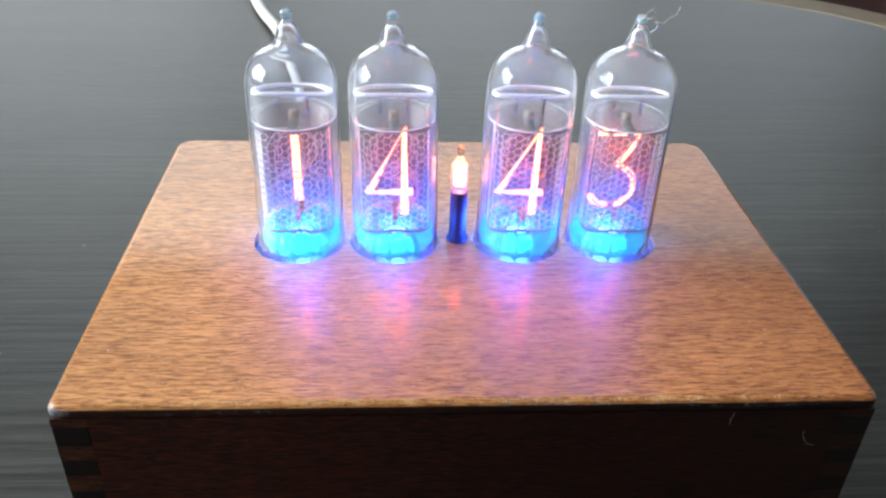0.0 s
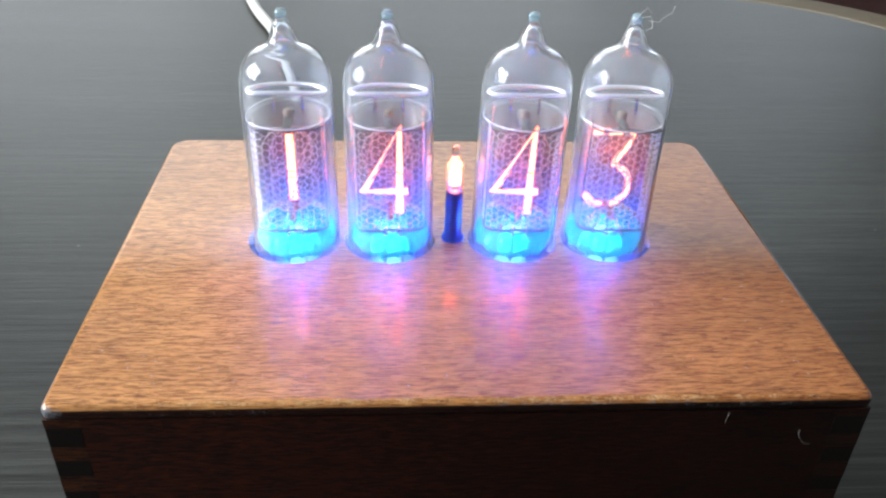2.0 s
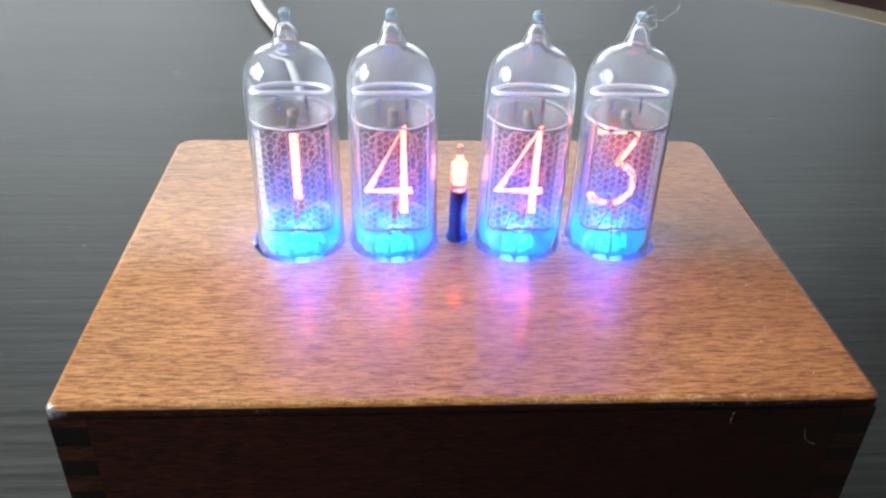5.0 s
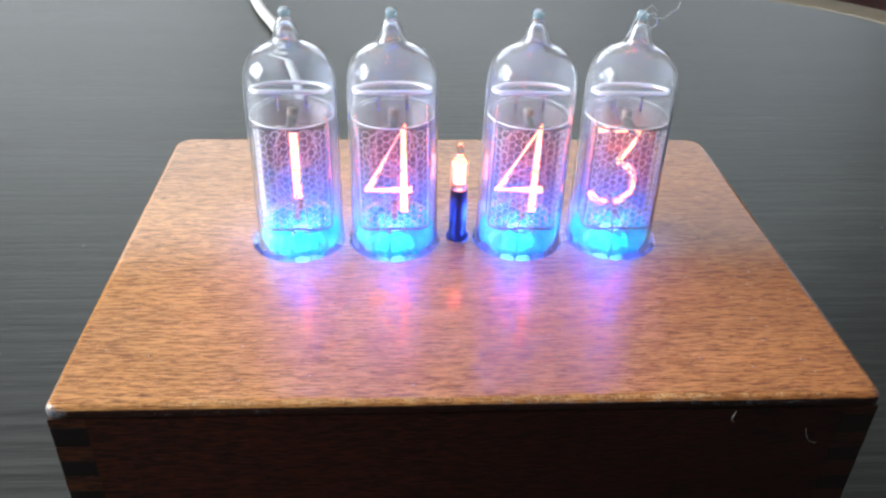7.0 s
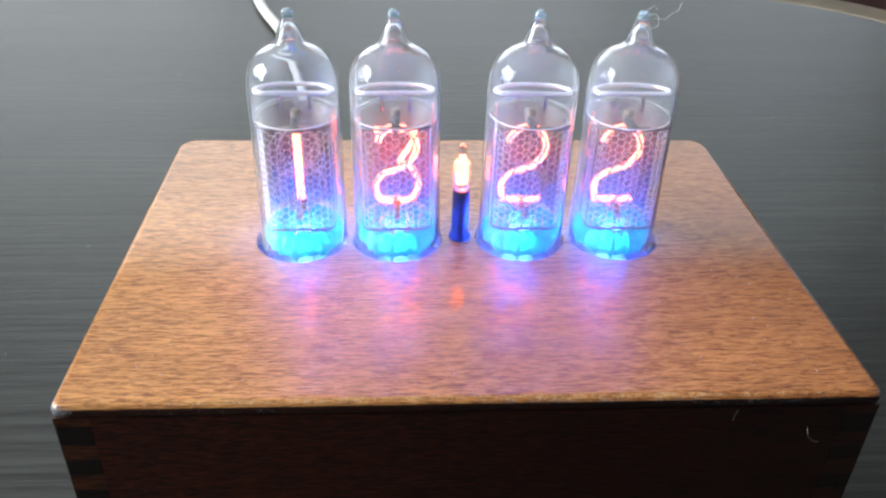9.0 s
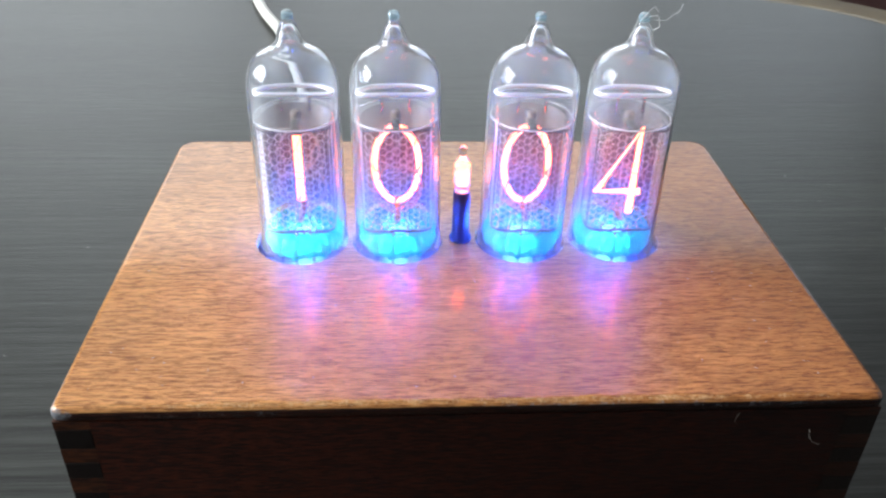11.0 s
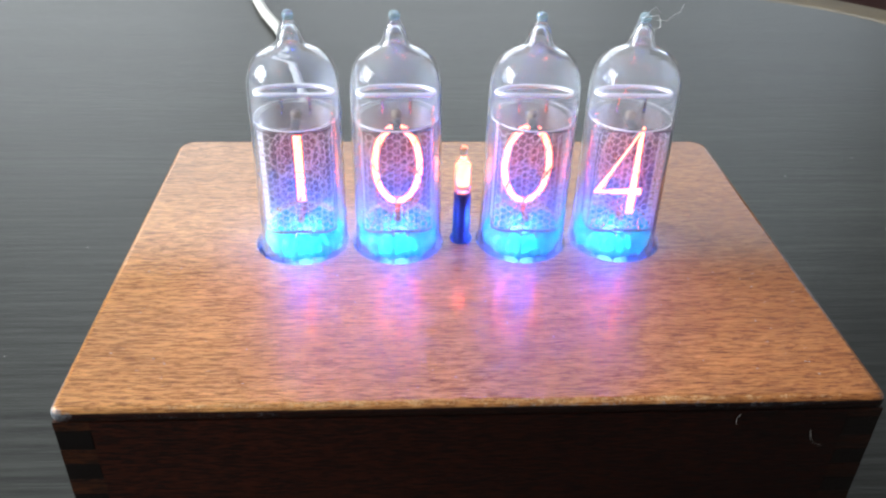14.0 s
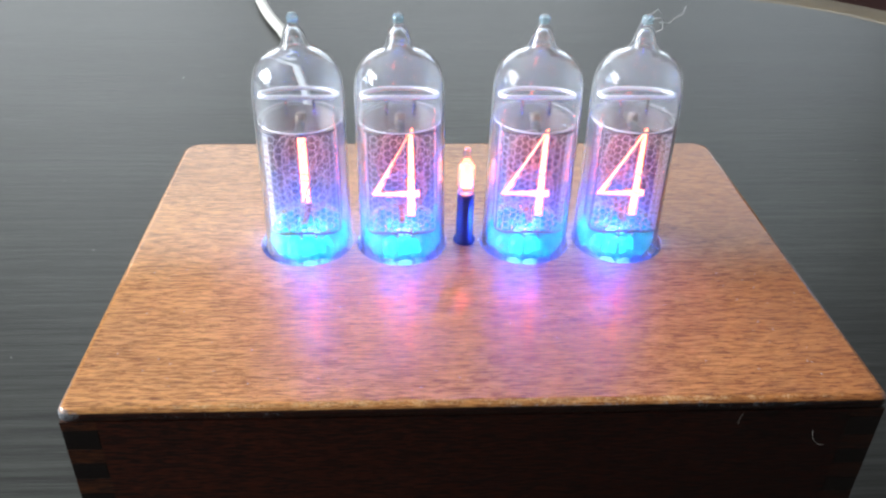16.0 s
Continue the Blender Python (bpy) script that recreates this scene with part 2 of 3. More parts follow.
def lathe(profile, segs=48, closed=False, bm=None, at=(0, 0, 0)):
    """Turns (radius, height) pairs round the z axis; closed joins the last ring to the first."""
    bm = bm or bmesh.new()
    rings = []
    for r, z in profile:
        if r < 1e-6:
            rings.append([bm.verts.new((at[0], at[1], at[2] + z))])
        else:
            rings.append([bm.verts.new((at[0] + r * math.cos(2 * math.pi * i / segs), at[1] + r * math.sin(2 * math.pi * i / segs), at[2] + z)) for i in range(segs)])
    pairs = list(zip(rings, rings[1:])) + ([(rings[-1], rings[0])] if closed else [])
    for a, b in pairs:
        for i in range(segs):
            j = (i + 1) % segs
            q = [a[i % len(a)], a[j % len(a)], b[j % len(b)], b[i % len(b)]]
            q = [v for k, v in enumerate(q) if v not in q[:k]]
            if len(q) > 2:
                bm.faces.new(q)
    return bm


def sweep(points, radius, sides=6, closed=False, flat=1.0, bm=None):
    """A bar of round section along points; radius may be one number or one for each point; flat squeezes it along y."""
    bm = bm or bmesh.new()
    pts = [Vector(p) for p in points]
    n, rings = len(pts), []
    side = None
    for i, p in enumerate(pts):
        a = pts[(i - 1) % n] if closed or i else p
        b = pts[(i + 1) % n] if closed or i < n - 1 else p
        d = (b - a).normalized()
        if side is None:
            side = d.orthogonal().normalized()
        side = (side - d * side.dot(d)).normalized()
        up = d.cross(side)
        r = radius if isinstance(radius, (int, float)) else radius[i]
        ring = []
        for k in range(sides):
            w = 2 * math.pi * k / sides
            o = (side * math.cos(w) + up * math.sin(w)) * r
            ring.append(bm.verts.new((p.x + o.x, p.y + o.y * flat, p.z + o.z)))
        rings.append(ring)
    for i in range(n if closed else n - 1):
        a, b = rings[i], rings[(i + 1) % n]
        for k in range(sides):
            bm.faces.new((a[k], a[(k + 1) % sides], b[(k + 1) % sides], b[k]))
    if not closed:
        bm.faces.new(rings[0])
        bm.faces.new(rings[-1][::-1])
    return bm


def box(x0, x1, y0, y1, z0, z1, bevel=0.0, bm=None):
    bm = bm or bmesh.new()
    r = bmesh.ops.create_cube(bm, size=1.0, matrix=Matrix.LocRotScale(((x0 + x1) / 2, (y0 + y1) / 2, (z0 + z1) / 2), None, (x1 - x0, y1 - y0, z1 - z0)))
    if bevel:
        edges = list({e for v in r["verts"] for e in v.link_edges})
        bmesh.ops.bevel(bm, geom=edges, offset=bevel, segments=2, affect="EDGES", profile=0.5)
    return bm


def round_rect(x0, x1, y0, y1, back, front, n=8):
    pts = []
    for cx, cy, a0, radius in ((x1 - back, y1 - back, 0, back), (x0 + back, y1 - back, 90, back), (x0 + front, y0 + front, 180, front), (x1 - front, y0 + front, 270, front)):
        for i in range(n + 1):
            a = radians(a0 + 90 * i / n)
            pts.append((cx + radius * math.cos(a), cy + radius * math.sin(a)))
    return pts


def layered(layers):
    """A solid through outlines of equal length, each (list of x, y; height)."""
    bm = bmesh.new()
    rings = [[bm.verts.new((x, y, z)) for x, y in pts] for pts, z in layers]
    for a, b in zip(rings, rings[1:]):
        for i in range(len(a)):
            j = (i + 1) % len(a)
            bm.faces.new((a[i], a[j], b[j], b[i]))
    bm.faces.new(rings[0][::-1])
    bm.faces.new(rings[-1])
    return bm


def arc(cx, cz, r, a0, a1, n=20, rz=None):
    return [(cx + r * math.cos(radians(a0 + (a1 - a0) * i / n)), cz + (rz or r) * math.sin(radians(a0 + (a1 - a0) * i / n))) for i in range(n + 1)]


# ---- the room ----
FLOOR_Z = -0.75
Y0, TOP = -2.8, 2.45


def structure(name, bm, mat, label):
    return tagged(part(name, bm, mat, None, label, False), "", name.split("_")[0], "", "structure")


structure("floor", box(X0 - 0.1, X1 + 0.1, Y0 - 0.1, WIN_Y + 0.1, FLOOR_Z - 0.1, FLOOR_Z), CARPET, "dark red carpeted floor of the room")
structure("ceiling", box(X0 - 0.1, X1 + 0.1, Y0 - 0.1, WIN_Y + 0.1, TOP, TOP + 0.1), CEILING, "plain white painted ceiling of the room")
for side, x in (("west", X0), ("east", X1 + 0.1)):
    wall = bmesh.new()
    for b in ((Y0, -0.85, FLOOR_Z, TOP), (1.15, WIN_Y, FLOOR_Z, TOP), (-0.85, 1.15, FLOOR_Z, 0.36), (-0.85, 1.15, 2.14, TOP)):
        box(x - 0.1, x, b[0], b[1], b[2], b[3], 0, wall)
    structure("wall_" + side, wall, WALL, "grey-beige wall with a window opening")
structure("wall_south", box(X0 - 0.1, X1 + 0.1, Y0 - 0.1, Y0, FLOOR_Z, TOP), WALL, "plain grey-beige painted wall")
wall = bmesh.new()
WX0, WX1, WZ0, WZ1 = -2.5, 2.42, 0.54, 2.36
for b in ((X0 - 0.1, WX0, FLOOR_Z, TOP), (WX1, X1 + 0.1, FLOOR_Z, TOP), (WX0, WX1, FLOOR_Z, WZ0), (WX0, WX1, WZ1, TOP)):
    box(b[0], b[1], WIN_Y, WIN_Y + 0.1, b[2], b[3], 0, wall)
structure("wall_north", wall, WALL, "grey-beige wall with a wide window opening")
window = structure("window_1", box(WX0, WX1, WIN_Y - 0.02, WIN_Y + 0.03, WZ0, WZ0 + 0.05, 0.004), FRAME_WHITE, "white painted three-light window in daylight")
part("window_frame", box(WX0, WX1, WIN_Y - 0.02, WIN_Y + 0.03, WZ1 - 0.05, WZ1, 0.004), FRAME_WHITE, window)
for x in (WX0, -0.65, 0.95, WX1 - 0.11):
    part("window_frame", box(x, x + 0.11, WIN_Y - 0.02, WIN_Y + 0.03, WZ0 + 0.05, WZ1 - 0.05, 0.004), FRAME_WHITE, window)

for name, x in (("window_2", X0 - 0.03), ("window_3", X1 - 0.02)):
    window = structure(name, box(x, x + 0.05, -0.85, 1.15, 0.36, 0.41, 0.004), FRAME_WHITE, "white painted window in daylight")
    part("window_frame", box(x, x + 0.05, -0.85, 1.15, 2.09, 2.14, 0.004), FRAME_WHITE, window)
    for y in (-0.85, 0.12, 1.10):
        part("window_frame", box(x, x + 0.05, y, y + 0.05, 0.41, 2.09, 0.004), FRAME_WHITE, window)

# ---- the table ----
outline = [(-0.95, -0.42), (0.28, -0.42), (0.287, 0.0)]
outline += [(0.287, 0.2)] + [(0.15 + 0.135 * math.cos(radians(a)), 0.25 + 0.15 * math.sin(radians(a))) for a in range(0, 91, 6)]
outline += [(0.05, 0.41), (-0.2, 0.43), (-0.95, 0.46)]


def shrunk(pts, d):
    out = []
    for i, p in enumerate(pts):
        a, b = Vector(pts[i - 1]), Vector(pts[(i + 1) % len(pts)])
        t = (b - a).normalized()
        out.append((p[0] - t.y * d, p[1] + t.x * d))
    return out


table = tagged(new("table"), "dark wood-grain laminate table with a rounded corner and pale edging", "table")
part("tabletop", layered(((outline, -0.028), (outline, -0.0006), (shrunk(outline, 0.0006), 0.0))), TABLE, table, smooth=False)
rim = bmesh.new()
loops = [[rim.verts.new((x, y, z)) for x, y in shrunk(outline, d)] for d, z in ((-0.0005, -0.030), (-0.038, -0.028), (-0.040, -0.008), (-0.034, -0.002), (-0.006, -0.0013), (-0.0005, -0.0012))]
for i in range(len(loops)):
    a, b = loops[i], loops[(i + 1) % len(loops)]
    for k in range(len(a)):
        j = (k + 1) % len(a)
        rim.faces.new((a[k], a[j], b[j], b[k]))
part("edge_band", rim, EDGE, table, "pale wooden edge band")
for x, y in ((-0.85, -0.34), (0.2, -0.34), (-0.85, 0.36), (0.18, 0.26)):
    part("leg", box(x - 0.03, x + 0.03, y - 0.03, y + 0.03, FLOOR_Z, -0.0285, 0.003), TABLE, table)

# ---- the wooden case ----
H, W, D = 0.045, 0.1334, 0.0972
TUBE_Y = 0.0492
TUBE_X = (-0.0315, -0.0125, 0.0127, 0.0318)
NEON_X = 0.0003
LID = 0.0424
case = tagged(new("wooden_case"), "varnished brown wooden clock case with finger-jointed corners", "clock case")


def cut_holes(bm, holes):
    ob = new("blank", mesh_of(bm, "lid", WOOD_TOP))
    tools = []
    for x, y, r in holes:
        c = new("bore", mesh_of(lathe(((0, 0.03), (r, 0.03), (r, 0.06), (0, 0.06)), 64, False, None, (x, y, 0)), "bore", WOOD_TOP))
        mod = ob.modifiers.new("bore", "BOOLEAN")
        mod.operation, mod.object = "DIFFERENCE", c
        tools.append(c)
    bpy.context.view_layer.update()
    me = bpy.data.meshes.new_from_object(ob.evaluated_get(bpy.context.evaluated_depsgraph_get()))
    for o in [ob] + tools:
        bpy.data.objects.remove(o)
    return me


def rr(inset):
    return round_rect(-W / 2 + inset, W / 2 - inset, inset, D - inset, 0.0036, 0.0016)


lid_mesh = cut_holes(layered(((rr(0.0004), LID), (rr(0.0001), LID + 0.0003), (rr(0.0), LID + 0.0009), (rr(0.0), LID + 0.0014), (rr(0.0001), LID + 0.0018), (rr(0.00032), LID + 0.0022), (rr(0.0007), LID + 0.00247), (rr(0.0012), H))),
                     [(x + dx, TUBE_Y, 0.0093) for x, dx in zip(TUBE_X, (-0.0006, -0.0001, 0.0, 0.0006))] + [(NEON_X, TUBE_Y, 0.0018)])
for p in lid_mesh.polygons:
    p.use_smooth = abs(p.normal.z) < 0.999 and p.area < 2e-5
    # downturned and upright faces take the wood with shade in its colour
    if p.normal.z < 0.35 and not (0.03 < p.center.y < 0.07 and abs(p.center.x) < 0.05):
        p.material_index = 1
lid_mesh.materials.append(LID_EDGE_SHADE)
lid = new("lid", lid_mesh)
lid.parent = case
tagged(lid, "orange-brown varnished wooden lid with round holes")
T = 0.0058
IN = 0.0002
part("front_wall", box(-W / 2 + T, W / 2 - T, IN, T, 0, LID - 0.0001), WOOD_SIDE, case, "wooden front with shade in its dark brown colour", False)
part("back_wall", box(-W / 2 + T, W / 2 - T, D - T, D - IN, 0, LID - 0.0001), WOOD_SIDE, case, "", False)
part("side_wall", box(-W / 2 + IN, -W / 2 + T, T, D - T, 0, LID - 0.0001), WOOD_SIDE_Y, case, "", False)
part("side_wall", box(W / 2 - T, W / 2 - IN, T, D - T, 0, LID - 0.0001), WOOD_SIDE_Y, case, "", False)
part("base_panel", box(-W / 2 + T, W / 2 - T, T, D - T, 0.001, 0.004), WOOD_SIDE, case, "", False)
# Board added to keep the light of the sunk glows inside the case.
part("light_seal_board", box(-0.048, 0.048, TUBE_Y - 0.014, TUBE_Y + 0.014, 0.0405, LID - 0.0001), BOARD, case, "pale board added under the lid holes to seal in light", False)
# corner fingers, dark end grain and long grain with window light in its tone, in turn
heights = [LID - 0.0001, 0.0405, 0.0363, 0.0332, 0.0296, 0.0262, 0.0226, 0.0192, 0.0156, 0.0122, 0.0086, 0.0052, 0.0]
for cx in (-1, 1):
    for cy in (0, 1):
        for i, (z1, z0) in enumerate(zip(heights, heights[1:])):
            proud = 0.00003 if i % 2 else 0.0
            xs = sorted((cx * (W / 2 - IN + proud), cx * (W / 2 - T)))
            ys = (IN - proud, T) if cy == 0 else (D - T, D - IN + proud)
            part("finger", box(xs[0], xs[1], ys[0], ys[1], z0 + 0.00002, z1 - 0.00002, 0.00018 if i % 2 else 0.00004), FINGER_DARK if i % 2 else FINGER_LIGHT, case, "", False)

# ---- nixie tubes ----
MM = 0.001
DIGITS = {
    0: (arc(0, 10.1, 4.4, 90, 449, 36, 8.0), True),
    1: ([(0, 2.6), (0, 9.0), (0, 16.4)], False),
    2: ([(x * 0.86, 17.6 - (17.9 - z) * 0.9) for x, z in arc(0.2, 13.2, 4.5, 165, -25, 16, 4.8) + [(2.4, 8.9), (0.2, 7.9)] + arc(-0.6, 3.2, 4.4, 95, 200, 8, 4.2) + [(-4.6, 0.2), (4.6, 0.2)]], False),
    3: ([(-4.2, 17.0), (4.2, 17.0), (3.2, 14.2), (0.6, 10.2)] + arc(-0.2, 5.2, 4.7, 78, -152, 22), False),
    4: ([(1.9, 0), (1.9, 18), (-5.0, 4.8), (3.5, 4.8)], False),
    5: ([(4.2, 17.8), (-3.0, 17.8), (-3.6, 10.0)] + arc(-0.2, 5.4, 5.2, 110, -150, 22), False),
    6: ([(1.6, 17.2), (-3.8, 7.1)] + arc(0, 4.9, 4.4, 150, 509, 32), False),
    7: ([(-4.4, 17.8), (4.4, 17.8), (-1.2, 0.2)], False),
    8: (arc(0, 4.9, 4.6, 90, 450, 28) + arc(0, 13.4, 3.9, 270, 630, 24), False),
    9: ([(-1.9, 0.2), (4.3, 9.8)] + arc(0, 12.8, 5.2, -30, 329, 32), False),
}
ORDER = (6, 4, 9, 7, 1, 5, 0, 8, 2, 3)
DIGIT_Z = 8.3
SINK = -0.036


def depth(d):
    return (-3.9 + 0.72 * ORDER.index(d)) * MM


def drop(d):
    """The numerals further back hang a little lower."""
    return -0.24 * ORDER.index(d) * MM


def numeral(d, radius, flat=1.0, sides=6):
    pts, closed = DIGITS[d]
    # long straight strokes get points between, so that joints stay round
    return sweep([(x * MM, 0, (z + DIGIT_Z) * MM) for x, z in pts], radius * MM, sides, closed, flat)


def prism_bars(edges, r):
    """Thin three-sided bars, one for each pair of points."""
    verts, faces = [], []
    for a, b in edges:
        a, b = Vector(a), Vector(b)
        d = (b - a).normalized()
        out = Vector((a.x, a.y, 0)).normalized()
        side = d.cross(out)
        n = len(verts)
        for p in (a, b):
            verts += [p + out * r, p - out * r * 0.5 + side * r, p - out * r * 0.5 - side * r]
        faces += [(n, n + 1, n + 4, n + 3), (n + 1, n + 2, n + 5, n + 4), (n + 2, n, n + 3, n + 5)]
    me = bpy.data.meshes.new("honeycomb")
    me.from_pydata([tuple(v) for v in verts], [], faces)
    me.materials.append(GRID)
    return me


FLAT, CORNER, FRONT_Y = 4.1, 2.5, -6.3


def round_front(s, out=0.0):
    """A point on the grid's plan, s along it from the middle: flat front, rounded corners, straight flanks."""
    k, u = math.copysign(1, s), abs(s)
    bend = CORNER * math.pi / 2
    if u < FLAT:
        x, y = u, FRONT_Y - out
    elif u < FLAT + bend:
        a = (u - FLAT) / CORNER
        x, y = FLAT + (CORNER + out) * math.sin(a), FRONT_Y + CORNER - (CORNER + out) * math.cos(a)
    else:
        x, y = FLAT + CORNER + out, FRONT_Y + CORNER + u - FLAT - bend
    return k * x * MM, y * MM


def honeycomb():
    """A hexagonal net bent round the front of the tube."""
    a, span, z0, z1 = 0.82, 12.0, 6.0, 27.2
    edges, seen = [], set()
    for i in range(-12, 13):
        for j in range(0, 20):
            cs = i * a * 1.5
            cz = z0 + (j + (0.5 if i % 2 else 0)) * a * math.sqrt(3)
            ring = [(cs + a * math.cos(radians(60 * k)), cz + a * math.sin(radians(60 * k))) for k in range(6)]
            for k in range(6):
                p, q = ring[k], ring[(k + 1) % 6]
                key = (round((p[0] + q[0]) * 20), round((p[1] + q[1]) * 20))
                if key in seen or max(abs(p[0]), abs(q[0])) > span or min(p[1], q[1]) < z0 or max(p[1], q[1]) > z1:
                    continue
                seen.add(key)
                edges.append([(*round_front(s), z * MM) for s, z in (p, q)])
    return prism_bars(edges, 0.066 * MM)


def grid_strip(s0, s1, z0, z1, n=2):
    """A thin strip of sheet that follows the grid's plan, just outside it."""
    bm = bmesh.new()
    cols = []
    for i in range(n + 1):
        s = s0 + (s1 - s0) * i / n
        cols.append([bm.verts.new((*round_front(s, o), z * MM)) for o, z in ((0.16, z0), (0.16, z1), (0.04, z1), (0.04, z0))])
    for p, q in zip(cols, cols[1:]):
        for k in range(4):
            bm.faces.new((p[k], p[(k + 1) % 4], q[(k + 1) % 4], q[k]))
    bm.faces.new(cols[0])
    bm.faces.new(cols[-1][::-1])
    return bm


def bent_sheet(radius, a0, a1, z0, z1, thick, n=28):
    """A curved sheet round the tube's axis; angles in degrees from the front."""
    bm = bmesh.new()
    cols = []
    for i in range(n + 1):
        a = radians(a0 + (a1 - a0) * i / n)
        cols.append([bm.verts.new((r * MM * math.sin(a), -r * MM * math.cos(a), z * MM)) for r, z in ((radius, z0), (radius, z1), (radius - thick, z1), (radius - thick, z0))])
    for p, q in zip(cols, cols[1:]):
        for k in range(4):
            bm.faces.new((p[k], p[(k + 1) % 4], q[(k + 1) % 4], q[k]))
    bm.faces.new(cols[0])
    bm.faces.new(cols[-1][::-1])
    return bm


def mm(profile):
    return [(r * MM, z * MM) for r, z in profile]


def nixie_tube():
    tube = tagged(new("nixie_tube"), "clear glass nixie tube with honeycomb grid and blue-lit base", "nixie tube", "nixie tubes on the case")
    outer = [(8.3, -1.4), (8.8, -0.6), (8.95, 0.2), (8.75, 1.0), (8.62, 3), (8.6, 20), (8.58, 31), (8.53, 33), (8.36, 35), (7.9, 36.9), (7.05, 38.5), (5.8, 39.7), (4.4, 40.45), (3.3, 41.0), (2.6, 41.7), (2.25, 42.5), (2.0, 43.6),
             (1.55, 44.7), (1.0, 45.5), (0.82, 46.0), (0.98, 46.6), (0.75, 47.2), (0.0, 47.4)]
    inner = [(0.0, 44.9), (0.6, 44.6), (1.25, 43.5), (1.6, 42.4), (1.95, 41.3), (2.9, 40.5), (4.3, 39.95), (5.55, 39.25), (6.7, 38.1), (7.5, 36.65), (7.92, 34.9), (8.08, 33), (8.14, 31), (8.16, 20), (8.18, 3), (8.25, -0.4), (8.2, -1.4)]
    bm = lathe(mm(outer), 64)
    lathe(mm(inner), 64, False, bm)
    bm.verts.ensure_lookup_table()
    lathe(mm([(8.3, -1.4), (8.2, -1.4)]), 64, False, bm)
    bmesh.ops.remove_doubles(bm, verts=bm.verts, dist=1e-6)
    part("envelope", bm, GLASS, tube, "clear glass envelope with a drawn tip").visible_shadow = False
    bm = lathe(mm([(4.0, 0.4), (6.6, 0.4), (7.9, 0.2), (8.1, 1.4), (8.05, 2.6), (7.6, 3.8), (6.6, 4.3), (5.2, 4.5), (4.0, 3.9)]), 120, True)
    for v in bm.verts:
        a = math.atan2(v.co.y, v.co.x)
        k = 0.975 + 0.016 * math.sin(13 * a + 0.4) + 0.012 * math.sin(31 * a) + 0.03 * noise.noise(v.co * 900)
        v.co.x, v.co.y = v.co.x * k, v.co.y * k
        v.co.z += 0.0005 * noise.noise(v.co * 700 + Vector((3, 1, 2)))
    part("stem", bm, FROST, tube, "lumpy pressed glass stem").visible_shadow = False
    part("socket", lathe(mm([(0, -2.65), (8.5, -2.65), (8.6, -2.5), (8.6, -2.0), (8.4, -1.9), (0, -1.9)]), 48), BLACK, tube, "black plastic socket", False)
    part("led", lathe(mm([(3.6, -1.9), (3.6, -0.4), (3.0, -0.2), (2.7, 0.4), (2.6, 1.3), (2.0, 1.9), (1.1, 2.2), (0.0, 2.3)]), 24), LED, tube, "bright blue light-emitting diode")
    for i in range(13):
        a = radians(360 / 13 * i + 12)
        c, s = math.cos(a) * MM, math.sin(a) * MM
        part("pin", sweep([(6.9 * c, 6.9 * s, -1.9 * MM), (6.9 * c, 6.9 * s, 1.0 * MM), (6.4 * c, 6.4 * s, 3.4 * MM), (5.2 * c, 5.2 * s, 6.0 * MM)], (0.24 * MM, 0.24 * MM, 0.2 * MM, 0.14 * MM), 6), PIN, tube)
    ob = new("honeycomb_grid", honeycomb())
    ob.parent = tube
    tagged(ob, "fine bright honeycomb wire grid")
    part("back_shield", bent_sheet(6.9, 96, 264, 5.6, 27.3, 0.15), SHIELD, tube, "dull nickel back shield")
    for a in (-12.0, -7.4, 7.1, 11.7):
        part("upright", grid_strip(a, a + 0.3, 5.6, 29.0), SHIELD, tube)
    part("lower_band", grid_strip(-12.0, 12.0, 5.6, 6.05, 40), SHIELD, tube)
    part("upper_band", grid_strip(-12.0, 12.0, 27.0, 27.45, 40), SHIELD, tube)
    part("mica_disc", lathe(mm([(0, 27.6), (7.7, 27.6), (7.75, 27.66), (7.75, 27.8), (7.7, 27.86), (0, 27.86)]), 48), MICA, tube, "thin translucent mica disc", False).visible_shadow = False
    part("mica_rim", lathe(mm([(7.76, 27.58), (7.86, 27.62), (7.86, 27.84), (7.76, 27.88)]), 64, True), MICA_EDGE, tube, "pale ring painted as light caught on the mica edge")
    # Added ring, see-through but casting shadow, to hold back the LED's blue.
    part("led_baffle", lathe(mm([(1.4, 5.2), (5.0, 5.2), (5.05, 5.26), (5.05, 5.4), (5.0, 5.46), (1.4, 5.46)]), 48, True), MICA, tube, "added mica ring that shades the numerals from the LED", False)
    for k in range(7):
        a = radians(51.4 * k + 10)
        c, q = math.cos(a) * MM, math.sin(a) * MM
        part("lead", sweep([(2.6 * c, 2.6 * q, 3.6 * MM), (1.7 * c, 1.7 * q, 6.2 * MM), (1.2 * c, 1.2 * q, 8.0 * MM)], 0.17 * MM, 5), PIN, tube)
    part("sealed_tip", lathe(mm([(0.86, 45.8), (1.0, 46.2), (1.06, 46.6), (0.95, 47.0), (0.6, 47.35), (0.0, 47.5)]), 24), TIP, tube, "small glass bead with piped LED light in its tint").visible_shadow = False
    part("insulator", sweep([(0, -4.6 * MM, 26.4 * MM), (0, 4.0 * MM, 26.4 * MM)], 0.85 * MM, 10), DARK_CERAMIC, tube)
    part("insulator", sweep([(0, -4.6 * MM, 7.4 * MM), (0, 4.0 * MM, 7.4 * MM)], 0.6 * MM, 10), CERAMIC, tube)
